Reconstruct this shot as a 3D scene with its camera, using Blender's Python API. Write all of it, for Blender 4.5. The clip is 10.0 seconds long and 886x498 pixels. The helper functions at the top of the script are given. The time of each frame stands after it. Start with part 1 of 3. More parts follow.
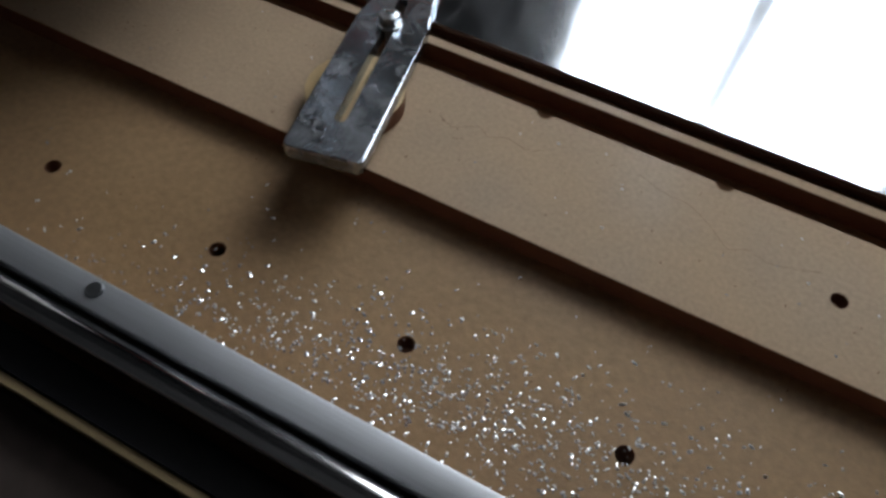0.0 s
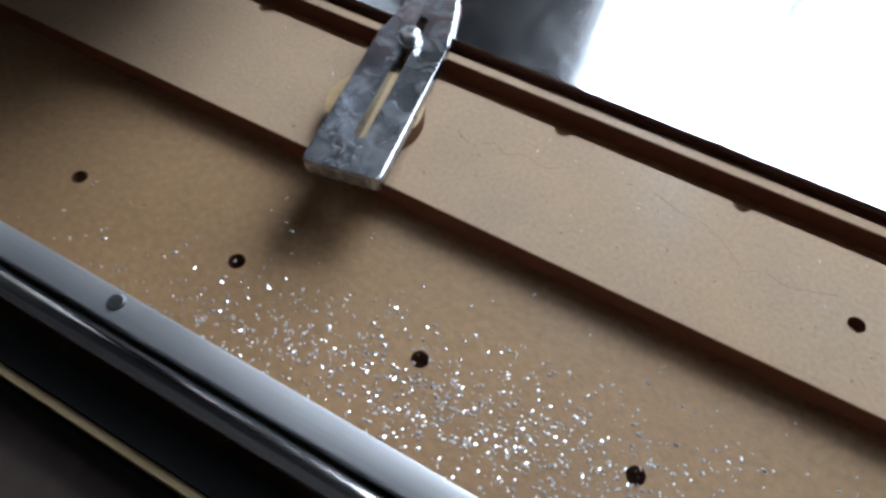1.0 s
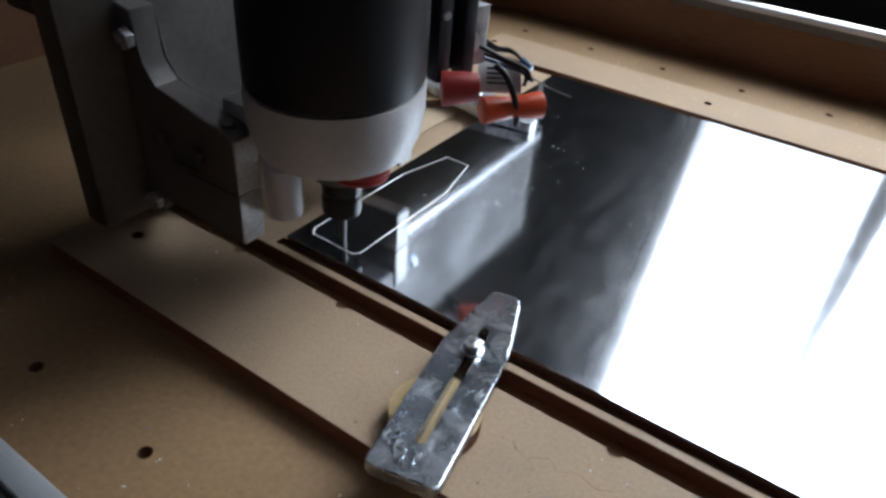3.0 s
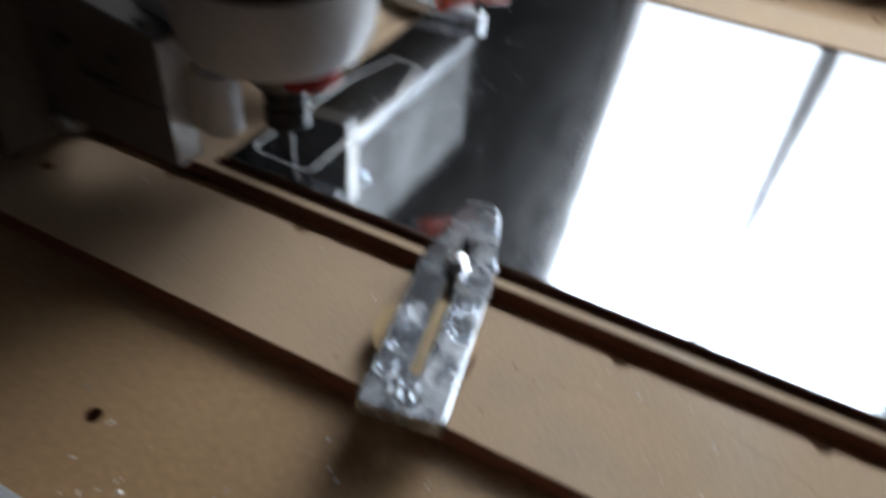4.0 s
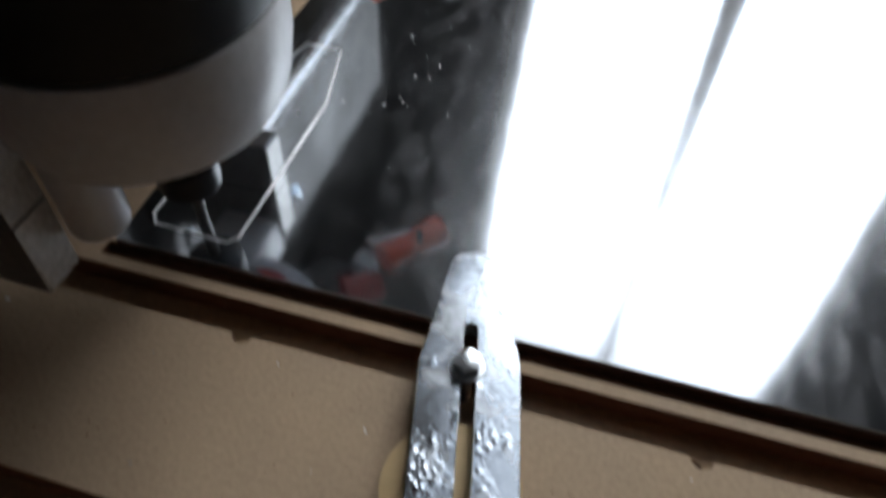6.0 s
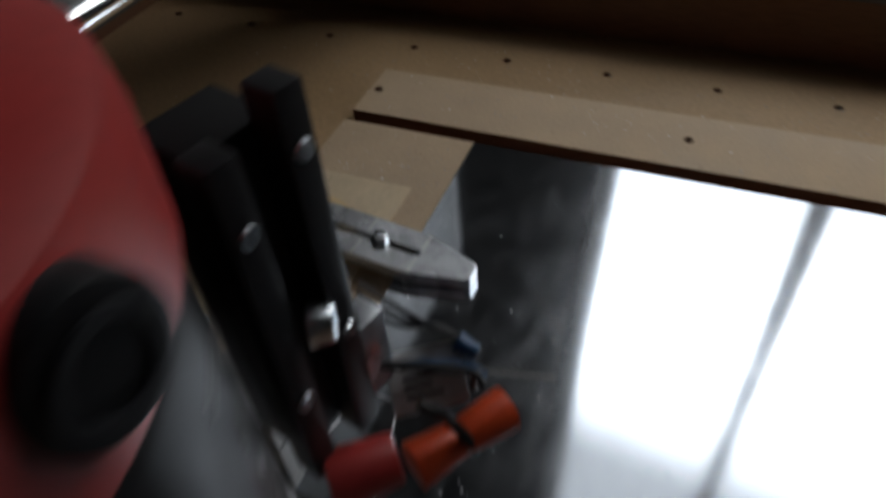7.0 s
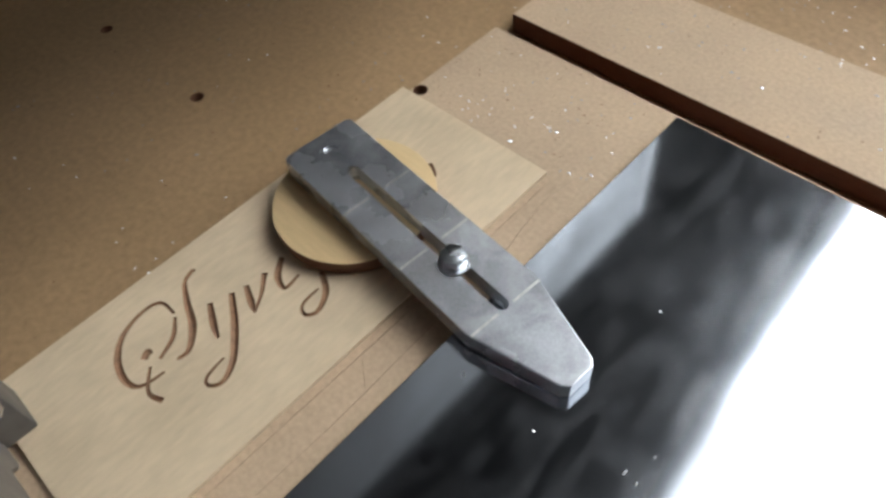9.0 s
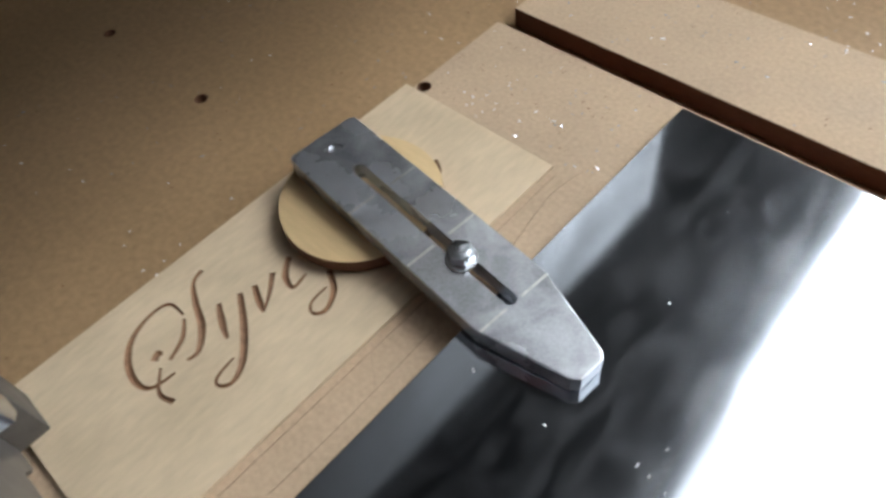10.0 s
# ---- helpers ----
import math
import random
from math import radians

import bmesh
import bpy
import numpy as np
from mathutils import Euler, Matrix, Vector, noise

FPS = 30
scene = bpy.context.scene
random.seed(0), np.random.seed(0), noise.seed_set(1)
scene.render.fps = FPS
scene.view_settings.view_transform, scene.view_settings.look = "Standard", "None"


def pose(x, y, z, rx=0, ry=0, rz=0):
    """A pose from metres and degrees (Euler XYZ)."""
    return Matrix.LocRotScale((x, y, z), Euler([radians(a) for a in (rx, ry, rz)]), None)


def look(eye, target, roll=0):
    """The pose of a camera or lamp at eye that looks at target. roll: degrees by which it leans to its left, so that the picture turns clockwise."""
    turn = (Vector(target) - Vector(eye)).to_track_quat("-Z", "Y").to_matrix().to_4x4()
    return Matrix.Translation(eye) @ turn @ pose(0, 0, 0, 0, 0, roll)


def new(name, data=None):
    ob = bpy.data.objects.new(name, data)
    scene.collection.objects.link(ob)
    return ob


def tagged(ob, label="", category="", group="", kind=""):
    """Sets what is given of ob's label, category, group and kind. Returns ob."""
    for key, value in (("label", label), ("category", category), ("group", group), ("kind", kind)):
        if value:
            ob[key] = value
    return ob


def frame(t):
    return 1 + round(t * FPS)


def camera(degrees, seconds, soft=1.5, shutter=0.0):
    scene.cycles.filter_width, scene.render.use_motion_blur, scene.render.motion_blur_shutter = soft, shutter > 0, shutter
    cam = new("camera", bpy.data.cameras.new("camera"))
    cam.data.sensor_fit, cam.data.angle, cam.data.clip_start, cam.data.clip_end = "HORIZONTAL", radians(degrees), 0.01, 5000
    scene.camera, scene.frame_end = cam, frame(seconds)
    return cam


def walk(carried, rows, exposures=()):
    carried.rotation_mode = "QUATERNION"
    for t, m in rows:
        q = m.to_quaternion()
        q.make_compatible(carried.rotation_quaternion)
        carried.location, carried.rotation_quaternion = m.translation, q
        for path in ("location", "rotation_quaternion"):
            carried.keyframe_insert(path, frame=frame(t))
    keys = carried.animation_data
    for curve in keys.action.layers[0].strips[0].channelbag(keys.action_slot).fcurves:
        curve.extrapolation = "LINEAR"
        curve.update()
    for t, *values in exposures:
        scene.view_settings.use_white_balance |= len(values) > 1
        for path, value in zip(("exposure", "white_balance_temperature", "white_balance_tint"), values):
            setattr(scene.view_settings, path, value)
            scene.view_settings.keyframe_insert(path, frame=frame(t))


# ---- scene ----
cam = camera(65.00, 10.0, 2.9, 0.5)
EXPOSURES = [(0.0, -0.53, 6450, 10), (0.3, 0.2, 6300, 10), (1.0, 0.4, 6000, 10), (1.5, 0.45, 5950, 10), (2.0, 0.43, 5970, 10), (2.5, 0.25, 5991, 10), (3.8, 0.1, 6300, 10), (4.5, -0.28, 6550, 10), (5.2, -0.38, 6600, 10), (6.3, -0.62, 6500, 10), (6.7, -1.12, 6557, 10), (7.0, -1.48, 6600, 10), (7.5, -1.52, 6750, 10), (7.8, -0.65, 6780, 10), (8.0, -0.2, 6800, 10), (8.5, 0.1, 6650, 10), (9.0, 0.27, 6500, 10), (10.0, 0.32, 6400, 10)]
PATH = [
    (0, (0.4757, -0.1861, 0.2745), (0.3874, 0.0125, -0.0613), 4.42),
    (0.5, (0.4790, -0.1757, 0.2652), (0.3883, 0.0120, -0.0762), 3.23),
    (1, (0.4765, -0.1839, 0.2794), (0.3765, 0.0126, -0.0544), 2.93),
    (1.5, (0.4751, -0.1917, 0.2899), (0.3636, 0.0121, -0.0358), 2.53),
    (2, (0.4739, -0.1926, 0.2963), (0.3350, 0.0406, 0.0025), 2.78),
    (2.3, (0.4719, -0.1972, 0.3003), (0.3150, 0.0622, 0.0393), 3.73),
    (2.5, (0.4718, -0.1917, 0.3068), (0.3015, 0.0764, 0.0637), 4.47),
    (2.7, (0.4653, -0.1940, 0.3116), (0.2945, 0.0830, 0.0791), 4.85),
    (3.8, (0.4279, -0.1769, 0.2960), (0.2581, 0.0897, 0.0509), 4.12),
    (4, (0.4150, -0.1750, 0.2764), (0.2972, 0.0993, 0.0101), 5.94),
    (4.2, (0.4102, -0.1407, 0.2664), (0.3276, 0.1080, -0.0358), 6.23),
    (4.5, (0.3771, -0.1117, 0.2273), (0.3290, 0.1114, -0.1013), 6.04),
    (5, (0.3541, -0.0914, 0.2170), (0.3026, 0.1279, -0.1136), 3.41),
    (5.2, (0.3490, -0.0788, 0.2228), (0.3051, 0.1197, -0.1216), 4.58),
    (6.3, (0.3253, -0.0473, 0.2847), (0.2508, 0.2180, -0.0053), 0.95),
    (6.5, (0.3134, -0.0188, 0.3085), (0.2280, 0.2412, 0.0168), -0.02),
    (6.9, (0.3036, 0.0720, 0.3627), (0.1930, 0.3244, 0.0728), -4.49),
    (7, (0.3029, 0.0986, 0.3594), (0.1830, 0.3572, 0.0788), -4.85),
    (7.2, (0.3014, 0.1518, 0.3529), (0.1553, 0.3992, 0.0745), -7.51),
    (7.5, (0.2839, 0.2063, 0.3335), (0.1112, 0.4301, 0.0504), -9.45),
    (8, (0.2587, 0.2547, 0.2901), (0.0685, 0.4287, -0.0158), -9.85),
    (8.5, (0.2500, 0.2769, 0.2711), (0.0792, 0.4406, -0.0514), -6.09),
    (9, (0.2429, 0.2922, 0.2597), (0.0579, 0.4468, -0.0595), -7.97),
    (9.5, (0.2417, 0.2987, 0.2558), (0.0646, 0.4573, -0.0659), -6.48),
    (10, (0.2427, 0.2916, 0.2590), (0.0559, 0.4430, -0.0607), -9.82),
]
walk(cam, [(t, look(eye, target, roll)) for t, eye, target, roll in PATH], EXPOSURES)

# ---- world and light ----
world = bpy.data.worlds.new("world")
scene.world = world
world.use_nodes = True
wn = world.node_tree.nodes
sky = wn.new("ShaderNodeTexSky")
sky.sky_type, sky.sun_disc = 'NISHITA', False
sky.sun_elevation, sky.sun_rotation = radians(50), radians(20)
world.node_tree.links.new(sky.outputs[0], wn["Background"].inputs[0])
wn["Background"].inputs[1].default_value = 0.08

DAY = 14.0          # brightness of the sky seen through the window


# ---- materials ----
def mat(name, color, rough=0.6, metal=0.0, var=0.12, scale=60.0, bump=0.0, bscale=300.0, stretch=(1, 1, 1), spots=0.0, spot_scale=12.0, aniso=0.0, rvar=0.3, spec=0.5):
    m = bpy.data.materials.new(name)
    m.use_nodes = True
    nt = m.node_tree
    n, l = nt.nodes, nt.links
    b = n["Principled BSDF"]
    b.inputs["Roughness"].default_value, b.inputs["Metallic"].default_value = rough, metal
    b.inputs["Anisotropic"].default_value = aniso
    b.inputs["Specular IOR Level"].default_value = spec
    tc, mp = n.new("ShaderNodeTexCoord"), n.new("ShaderNodeMapping")
    mp.inputs["Scale"].default_value = stretch
    l.new(tc.outputs["Object"], mp.inputs[0])
    fine, broad = n.new("ShaderNodeTexNoise"), n.new("ShaderNodeTexNoise")
    fine.inputs["Scale"].default_value, fine.inputs["Detail"].default_value = scale * 6, 6
    broad.inputs["Scale"].default_value, broad.inputs["Detail"].default_value = spot_scale, 4
    l.new(mp.outputs[0], fine.inputs[0])
    l.new(tc.outputs["Object"], broad.inputs[0])
    add = n.new("ShaderNodeMath")
    add.operation = 'MULTIPLY_ADD'
    l.new(broad.outputs[0], add.inputs[0])
    add.inputs[1].default_value = 0.5 + spots
    l.new(fine.outputs[0], add.inputs[2])
    ramp = n.new("ShaderNodeMapRange")
    ramp.inputs[1].default_value, ramp.inputs[2].default_value = 0.35, 1.15 + spots * 0.5
    ramp.inputs[3].default_value, ramp.inputs[4].default_value = 1 - var * 1.6, 1 + var * 1.6
    l.new(add.outputs[0], ramp.inputs[0])
    mix = n.new("ShaderNodeVectorMath")
    mix.operation = 'SCALE'
    mix.inputs[0].default_value = color
    l.new(ramp.outputs[0], mix.inputs["Scale"])
    l.new(mix.outputs[0], b.inputs["Base Color"])
    rr = n.new("ShaderNodeMapRange")
    rr.inputs[1].default_value, rr.inputs[2].default_value = 0.3, 0.75
    rr.inputs[3].default_value, rr.inputs[4].default_value = max(rough * (1 - rvar), 0.02), min(rough * (1 + rvar), 1)
    l.new(broad.outputs[0], rr.inputs[0])
    l.new(rr.outputs[0], b.inputs["Roughness"])
    if bump:
        bn, bp = n.new("ShaderNodeTexNoise"), n.new("ShaderNodeBump")
        bn.inputs["Scale"].default_value, bn.inputs["Detail"].default_value = bscale, 5
        l.new(mp.outputs[0], bn.inputs[0])
        bp.inputs["Strength"].default_value, bp.inputs["Distance"].default_value = bump, 0.001
        l.new(bn.outputs[0], bp.inputs["Height"])
        l.new(bp.outputs[0], b.inputs["Normal"])
    return m


M_BASE = mat("hardboard", (0.355, 0.23, 0.12), 0.55, 0, 0.2, 40, 0.15, 500, (1, 1, 1), 0.3, 7)
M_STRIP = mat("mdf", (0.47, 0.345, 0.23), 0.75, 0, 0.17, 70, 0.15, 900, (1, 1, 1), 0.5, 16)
# darker brown for side faces and for the lining of holes and slots
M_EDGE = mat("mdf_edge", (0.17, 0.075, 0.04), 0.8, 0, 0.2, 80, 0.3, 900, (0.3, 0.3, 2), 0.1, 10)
M_PLY = mat("birch_ply", (0.57, 0.45, 0.305), 0.6, 0, 0.15, 14, 0.06, 200, (4, 1, 4), 0.9, 26)
M_DISC = mat("plywood_disc", (0.62, 0.45, 0.24), 0.6, 0, 0.07, 20, 0.05, 200, (0.6, 4, 4), 0.1, 10)
M_GROOVE = mat("scorched_wood", (0.26, 0.14, 0.075), 0.8, 0, 0.3, 60)
M_SHEET = mat("aluminium_sheet", (0.60, 0.65, 0.72), 0.085, 1, 0.05, 30, 0.002, 40, (1, 14, 1), 0.4, 40, 0.0, 0.1)


def haze(m, rough, lo, hi, scale, stretch, start=0.38, end=0.72, grit=0.12):
    """Mixes a rougher metal over m, in streaks and smears."""
    n, l = m.node_tree.nodes, m.node_tree.links
    b = n["Principled BSDF"]
    h = n.new("ShaderNodeBsdfPrincipled")
    h.inputs["Base Color"].default_value = (0.72, 0.74, 0.78, 1)
    h.inputs["Metallic"].default_value, h.inputs["Roughness"].default_value = 1, rough
    tc, mp, ns, fine = n.new("ShaderNodeTexCoord"), n.new("ShaderNodeMapping"), n.new("ShaderNodeTexNoise"), n.new("ShaderNodeTexNoise")
    mp.inputs["Scale"].default_value, mp.inputs["Rotation"].default_value = stretch, (0, 0, 0.35)
    l.new(tc.outputs["Object"], mp.inputs[0])
    l.new(mp.outputs[0], ns.inputs[0])
    l.new(tc.outputs["Object"], fine.inputs[0])
    ns.inputs["Scale"].default_value, ns.inputs["Detail"].default_value, ns.inputs["Distortion"].default_value = scale, 5, 0.6
    fine.inputs["Scale"].default_value, fine.inputs["Detail"].default_value = 900, 3
    mr, ad, mx = n.new("ShaderNodeMapRange"), n.new("ShaderNodeMath"), n.new("ShaderNodeMixShader")
    mr.inputs[1].default_value, mr.inputs[2].default_value = start, end
    mr.inputs[3].default_value, mr.inputs[4].default_value = lo, hi
    l.new(ns.outputs[0], mr.inputs[0])
    ad.operation = 'MULTIPLY_ADD'
    l.new(fine.outputs[0], ad.inputs[0])
    ad.inputs[1].default_value = grit
    l.new(mr.outputs[0], ad.inputs[2])
    l.new(ad.outputs[0], mx.inputs[0])
    l.new(b.outputs[0], mx.inputs[1])
    l.new(h.outputs[0], mx.inputs[2])
    l.new(mx.outputs[0], n["Material Output"].inputs[0])


haze(M_SHEET, 0.32, 0.0, 0.15, 60, (2.0, 0.7, 1), 0.42, 0.85, 0.05)
M_ALU = mat("worn_aluminium", (0.50, 0.51, 0.53), 0.26, 1, 0.16, 40, 0.08, 260, (1, 1, 1), 0.7, 45, 0.0, 0.3)
M_DENT = mat("dented_aluminium", (0.30, 0.345, 0.41), 0.2, 1, 0.16, 60, 0.07, 300, (1, 1, 1), 0.5, 60, 0.0, 0.35)
haze(M_ALU, 0.5, 0.15, 0.6, 45, (1, 1, 1), 0.34, 0.8, 0.25)
haze(M_DENT, 0.36, 0.02, 0.42, 70, (1, 1, 1), 0.45, 0.85, 0.12)


def dents(m, heel, reach):
    """Deep hammer marks that crowd round the heel of the clamp and thin out towards its tip."""
    n, l = m.node_tree.nodes, m.node_tree.links
    tc, vo, bp = n.new("ShaderNodeTexCoord"), n.new("ShaderNodeTexVoronoi"), n.new("ShaderNodeBump")
    gap, ns, edge, mul, add = n.new("ShaderNodeVectorMath"), n.new("ShaderNodeTexNoise"), n.new("ShaderNodeMapRange"), n.new("ShaderNodeMath"), n.new("ShaderNodeMath")
    vo.inputs["Scale"].default_value, ns.inputs["Scale"].default_value, ns.inputs["Detail"].default_value = 300, 75, 3
    gap.operation, gap.inputs[1].default_value = 'DISTANCE', heel
    for t in (vo.inputs["Vector"], gap.inputs[0], ns.inputs["Vector"]):
        l.new(tc.outputs["Object"], t)
    edge.inputs[1].default_value, edge.inputs[2].default_value = 0.0, reach
    edge.inputs[3].default_value, edge.inputs[4].default_value = 0.60, 0.34
    l.new(gap.outputs["Value"], edge.inputs[0])
    add.operation, mul.operation = 'SUBTRACT', 'MULTIPLY'
    l.new(edge.outputs[0], add.inputs[0])
    l.new(ns.outputs[0], add.inputs[1])
    add.use_clamp = True
    l.new(add.outputs[0], mul.inputs[0])
    l.new(vo.outputs["Distance"], mul.inputs[1])
    bp.inputs["Strength"].default_value, bp.inputs["Distance"].default_value = 0.8, 0.004
    l.new(mul.outputs[0], bp.inputs["Height"])
    for b in [x for x in n if x.type == 'BSDF_PRINCIPLED']:
        if b.inputs["Normal"].is_linked:
            l.new(b.inputs["Normal"].links[0].from_socket, bp.inputs["Normal"])
    for b in [x for x in n if x.type == 'BSDF_PRINCIPLED']:
        l.new(bp.outputs[0], b.inputs["Normal"])


dents(M_DENT, (0.012, 0.012, 0.008), 0.11)
M_ALU_DULL = mat("dull_aluminium", (0.13, 0.125, 0.12), 0.5, 0.6, 0.15, 30, 0.1, 300, (1, 1, 1), 0.3, 30)
M_PALE = mat("pale_aluminium", (0.56, 0.55, 0.53), 0.55, 0.8, 0.2, 60)
M_ARM = mat("scuffed_plate", (0.19, 0.18, 0.175), 0.45, 0.7, 0.15, 40, 0.1, 300, (1, 1, 1), 0.4, 40)
M_BURR = mat("freshly_milled_aluminium", (0.9, 0.91, 0.93), 0.38, 0.9, 0.05, 60)
M_STEEL = mat("zinc_steel", (0.72, 0.76, 0.80), 0.30, 1, 0.08, 40, 0.03, 400)
M_CHIP = mat("aluminium_chips", (0.86, 0.87, 0.9), 0.28, 0.55, 0.03, 50)
M_BLACK = mat("black_plastic", (0.009, 0.009, 0.010), 0.5, 0, 0.2, 60, 0.06, 900, spec=0.25)
M_BLACK_MET = mat("black_anodised", (0.014, 0.014, 0.016), 0.4, 0, 0.2, 60, 0.05, 700, spec=0.35)
M_GREY = mat("grey_painted_casting", (0.46, 0.46, 0.47), 0.45, 0.0, 0.08, 40, 0.05, 500)
M_RED = mat("red_plastic", (0.32, 0.026, 0.024), 0.45, 0, 0.1, 50, 0.05, 500)
M_ORANGE = mat("orange_red_insulation", (0.62, 0.07, 0.02), 0.4, 0, 0.1, 50)
M_LABEL = mat("pale_paper", (0.5, 0.5, 0.5), 0.6, 0, 0.15, 60)
M_PRINT = mat("grey_print", (0.15, 0.15, 0.155), 0.5, 0, 0.1, 60)
M_BLUE = mat("blue_wire", (0.02, 0.07, 0.16), 0.4, 0, 0.1, 60)
M_BEAM = mat("dull_beam", (0.08, 0.078, 0.075), 0.6, 0.4, 0.1, 30, 0.05, 300, (8, 0.1, 8))
M_RAIL = mat("brushed_rail", (0.58, 0.60, 0.64), 0.48, 0.75, 0.06, 30, 0.05, 300, (0.15, 6, 6))
M_ROD = mat("polished_rod", (0.82, 0.83, 0.85), 0.12, 1, 0.04, 30)
M_WOOD = mat("brown_board", (0.20, 0.095, 0.05), 0.6, 0, 0.25, 20, 0.1, 200, (0.4, 4, 4), 0.3, 6)
M_TAN = mat("raw_board_edge", (0.42, 0.32, 0.17), 0.7, 0, 0.1, 40)
M_DARK = mat("dark_table", (0.07, 0.052, 0.046), 0.6, 0, 0.25, 20, 0.1, 100, (1, 1, 1), 0.3, 5)
# near black: the room's dimness is put into the wall colour to cut bounce
M_WALL = mat("low_bounce_paint", (0.05, 0.049, 0.05), 0.8, 0, 0.06, 10, 0.05, 60, (1, 1, 1), 0.2, 2)
M_FRAME = mat("window_paint", (0.62, 0.62, 0.62), 0.5, 0, 0.05, 20)


def glow():
    m = bpy.data.materials.new("overcast_sky")
    m.use_nodes = True
    n, l = m.node_tree.nodes, m.node_tree.links
    n.remove(n["Principled BSDF"])
    em, tc, sep, mr = n.new("ShaderNodeEmission"), n.new("ShaderNodeTexCoord"), n.new("ShaderNodeSeparateXYZ"), n.new("ShaderNodeMapRange")
    l.new(tc.outputs["Object"], sep.inputs[0])
    l.new(sep.outputs[2], mr.inputs[0])
    mr.interpolation_type = 'SMOOTHSTEP'
    mr.inputs[1].default_value, mr.inputs[2].default_value = 1.0, 1.5
    mr.inputs[3].default_value, mr.inputs[4].default_value = DAY, DAY * 0.15
    low, mul = n.new("ShaderNodeMapRange"), n.new("ShaderNodeMath")
    mul.operation = 'MULTIPLY'
    l.new(sep.outputs[2], low.inputs[0])
    low.inputs[1].default_value, low.inputs[2].default_value = 0.35, 0.95
    low.inputs[3].default_value, low.inputs[4].default_value = 0.2, 1.0
    l.new(mr.outputs[0], mul.inputs[0])
    l.new(low.outputs[0], mul.inputs[1])
    mr = mul
    l.new(mr.outputs[0], em.inputs[1])
    em.inputs[0].default_value = (0.93, 0.97, 1.0, 1)
    l.new(em.outputs[0], n["Material Output"].inputs[0])
    return m


M_SKY = glow()


# ---- mesh helpers ----
def obj(name, bm, material, parent=None, label="", smooth=False):
    me = bpy.data.meshes.new(name)
    bmesh.ops.recalc_face_normals(bm, faces=bm.faces)
    bm.to_mesh(me)
    bm.free()
    me.materials.append(material)
    if smooth:
        for p in me.polygons:
            p.use_smooth = True
        me.set_sharp_from_angle(angle=radians(35))
    ob = new(name, me)
    if parent:
        ob.parent = parent
    if label:
        ob["label"] = label
    return ob


def part(name, bm, material, parent, label="", smooth=True):
    return obj(name, bm, material, parent, label, smooth)


def box(x0, x1, y0, y1, z0, z1, bevel=0.0, bm=None, turn=None):
    bm = bm or bmesh.new()
    vs = bmesh.ops.create_cube(bm, size=1)["verts"]
    m = Matrix.Translation(((x0 + x1) / 2, (y0 + y1) / 2, (z0 + z1) / 2)) @ Matrix.Diagonal((x1 - x0, y1 - y0, z1 - z0, 1))
    bmesh.ops.transform(bm, matrix=(turn or Matrix()) @ m, verts=vs)
    if bevel:
        es = list({e for v in vs for e in v.link_edges})
        bmesh.ops.bevel(bm, geom=es, offset=bevel, segments=2, affect='EDGES', profile=0.6)
    return bm


def cyl(p, q, r, r2=None, seg=32, bm=None, bevel=0.0):
    bm = bm or bmesh.new()
    p, q = Vector(p), Vector(q)
    d = q - p
    m = Matrix.Translation((p + q) / 2) @ d.to_track_quat('Z', 'Y').to_matrix().to_4x4()
    vs = bmesh.ops.create_cone(bm, cap_ends=True, segments=seg, radius1=r, radius2=r if r2 is None else r2, depth=d.length, matrix=m)["verts"]
    if bevel:
        es = list({e for v in vs for e in v.link_edges if any(len(f.verts) > 4 for f in e.link_faces)})
        bmesh.ops.bevel(bm, geom=es, offset=bevel, segments=2, affect='EDGES', profile=0.6)
    return bm


def prism(pts, z0, z1, bevel=0.0, bm=None):
    bm = bm or bmesh.new()
    lo = [bm.verts.new((x, y, z0)) for x, y in pts]
    hi = [bm.verts.new((x, y, z1)) for x, y in pts]
    k = len(pts)
    fs = [bm.faces.new(lo[::-1]), bm.faces.new(hi)]
    for i in range(k):
        fs.append(bm.faces.new((lo[i], lo[(i + 1) % k], hi[(i + 1) % k], hi[i])))
    if bevel:
        bmesh.ops.bevel(bm, geom=list(fs[1].edges) + list(fs[0].edges), offset=bevel, segments=2, affect='EDGES', profile=0.6)
    return bm


def lathe(profile, centre, seg=64, bm=None):
    bm = bm or bmesh.new()
    rings = []
    for r, z in profile:
        rings.append([bm.verts.new((centre[0] + r * math.cos(2 * math.pi * i / seg), centre[1] + r * math.sin(2 * math.pi * i / seg), z)) for i in range(seg)])
    for a, b in zip(rings, rings[1:]):
        for i in range(seg):
            bm.faces.new((a[i], a[(i + 1) % seg], b[(i + 1) % seg], b[i]))
    bm.faces.new(rings[0][::-1])
    bm.faces.new(rings[-1])
    return bm


def smooth_path(pts, n=8):
    pts = [Vector(p) for p in pts]
    out = []
    for i in range(len(pts) - 1):
        a, b, c, d = pts[max(i - 1, 0)], pts[i], pts[i + 1], pts[min(i + 2, len(pts) - 1)]
        for k in range(n):
            t = k / n
            out.append(0.5 * ((2 * b) + (c - a) * t + (2 * a - 5 * b + 4 * c - d) * t * t + (3 * b - a - 3 * c + d) * t ** 3))
    return out + [pts[-1]]


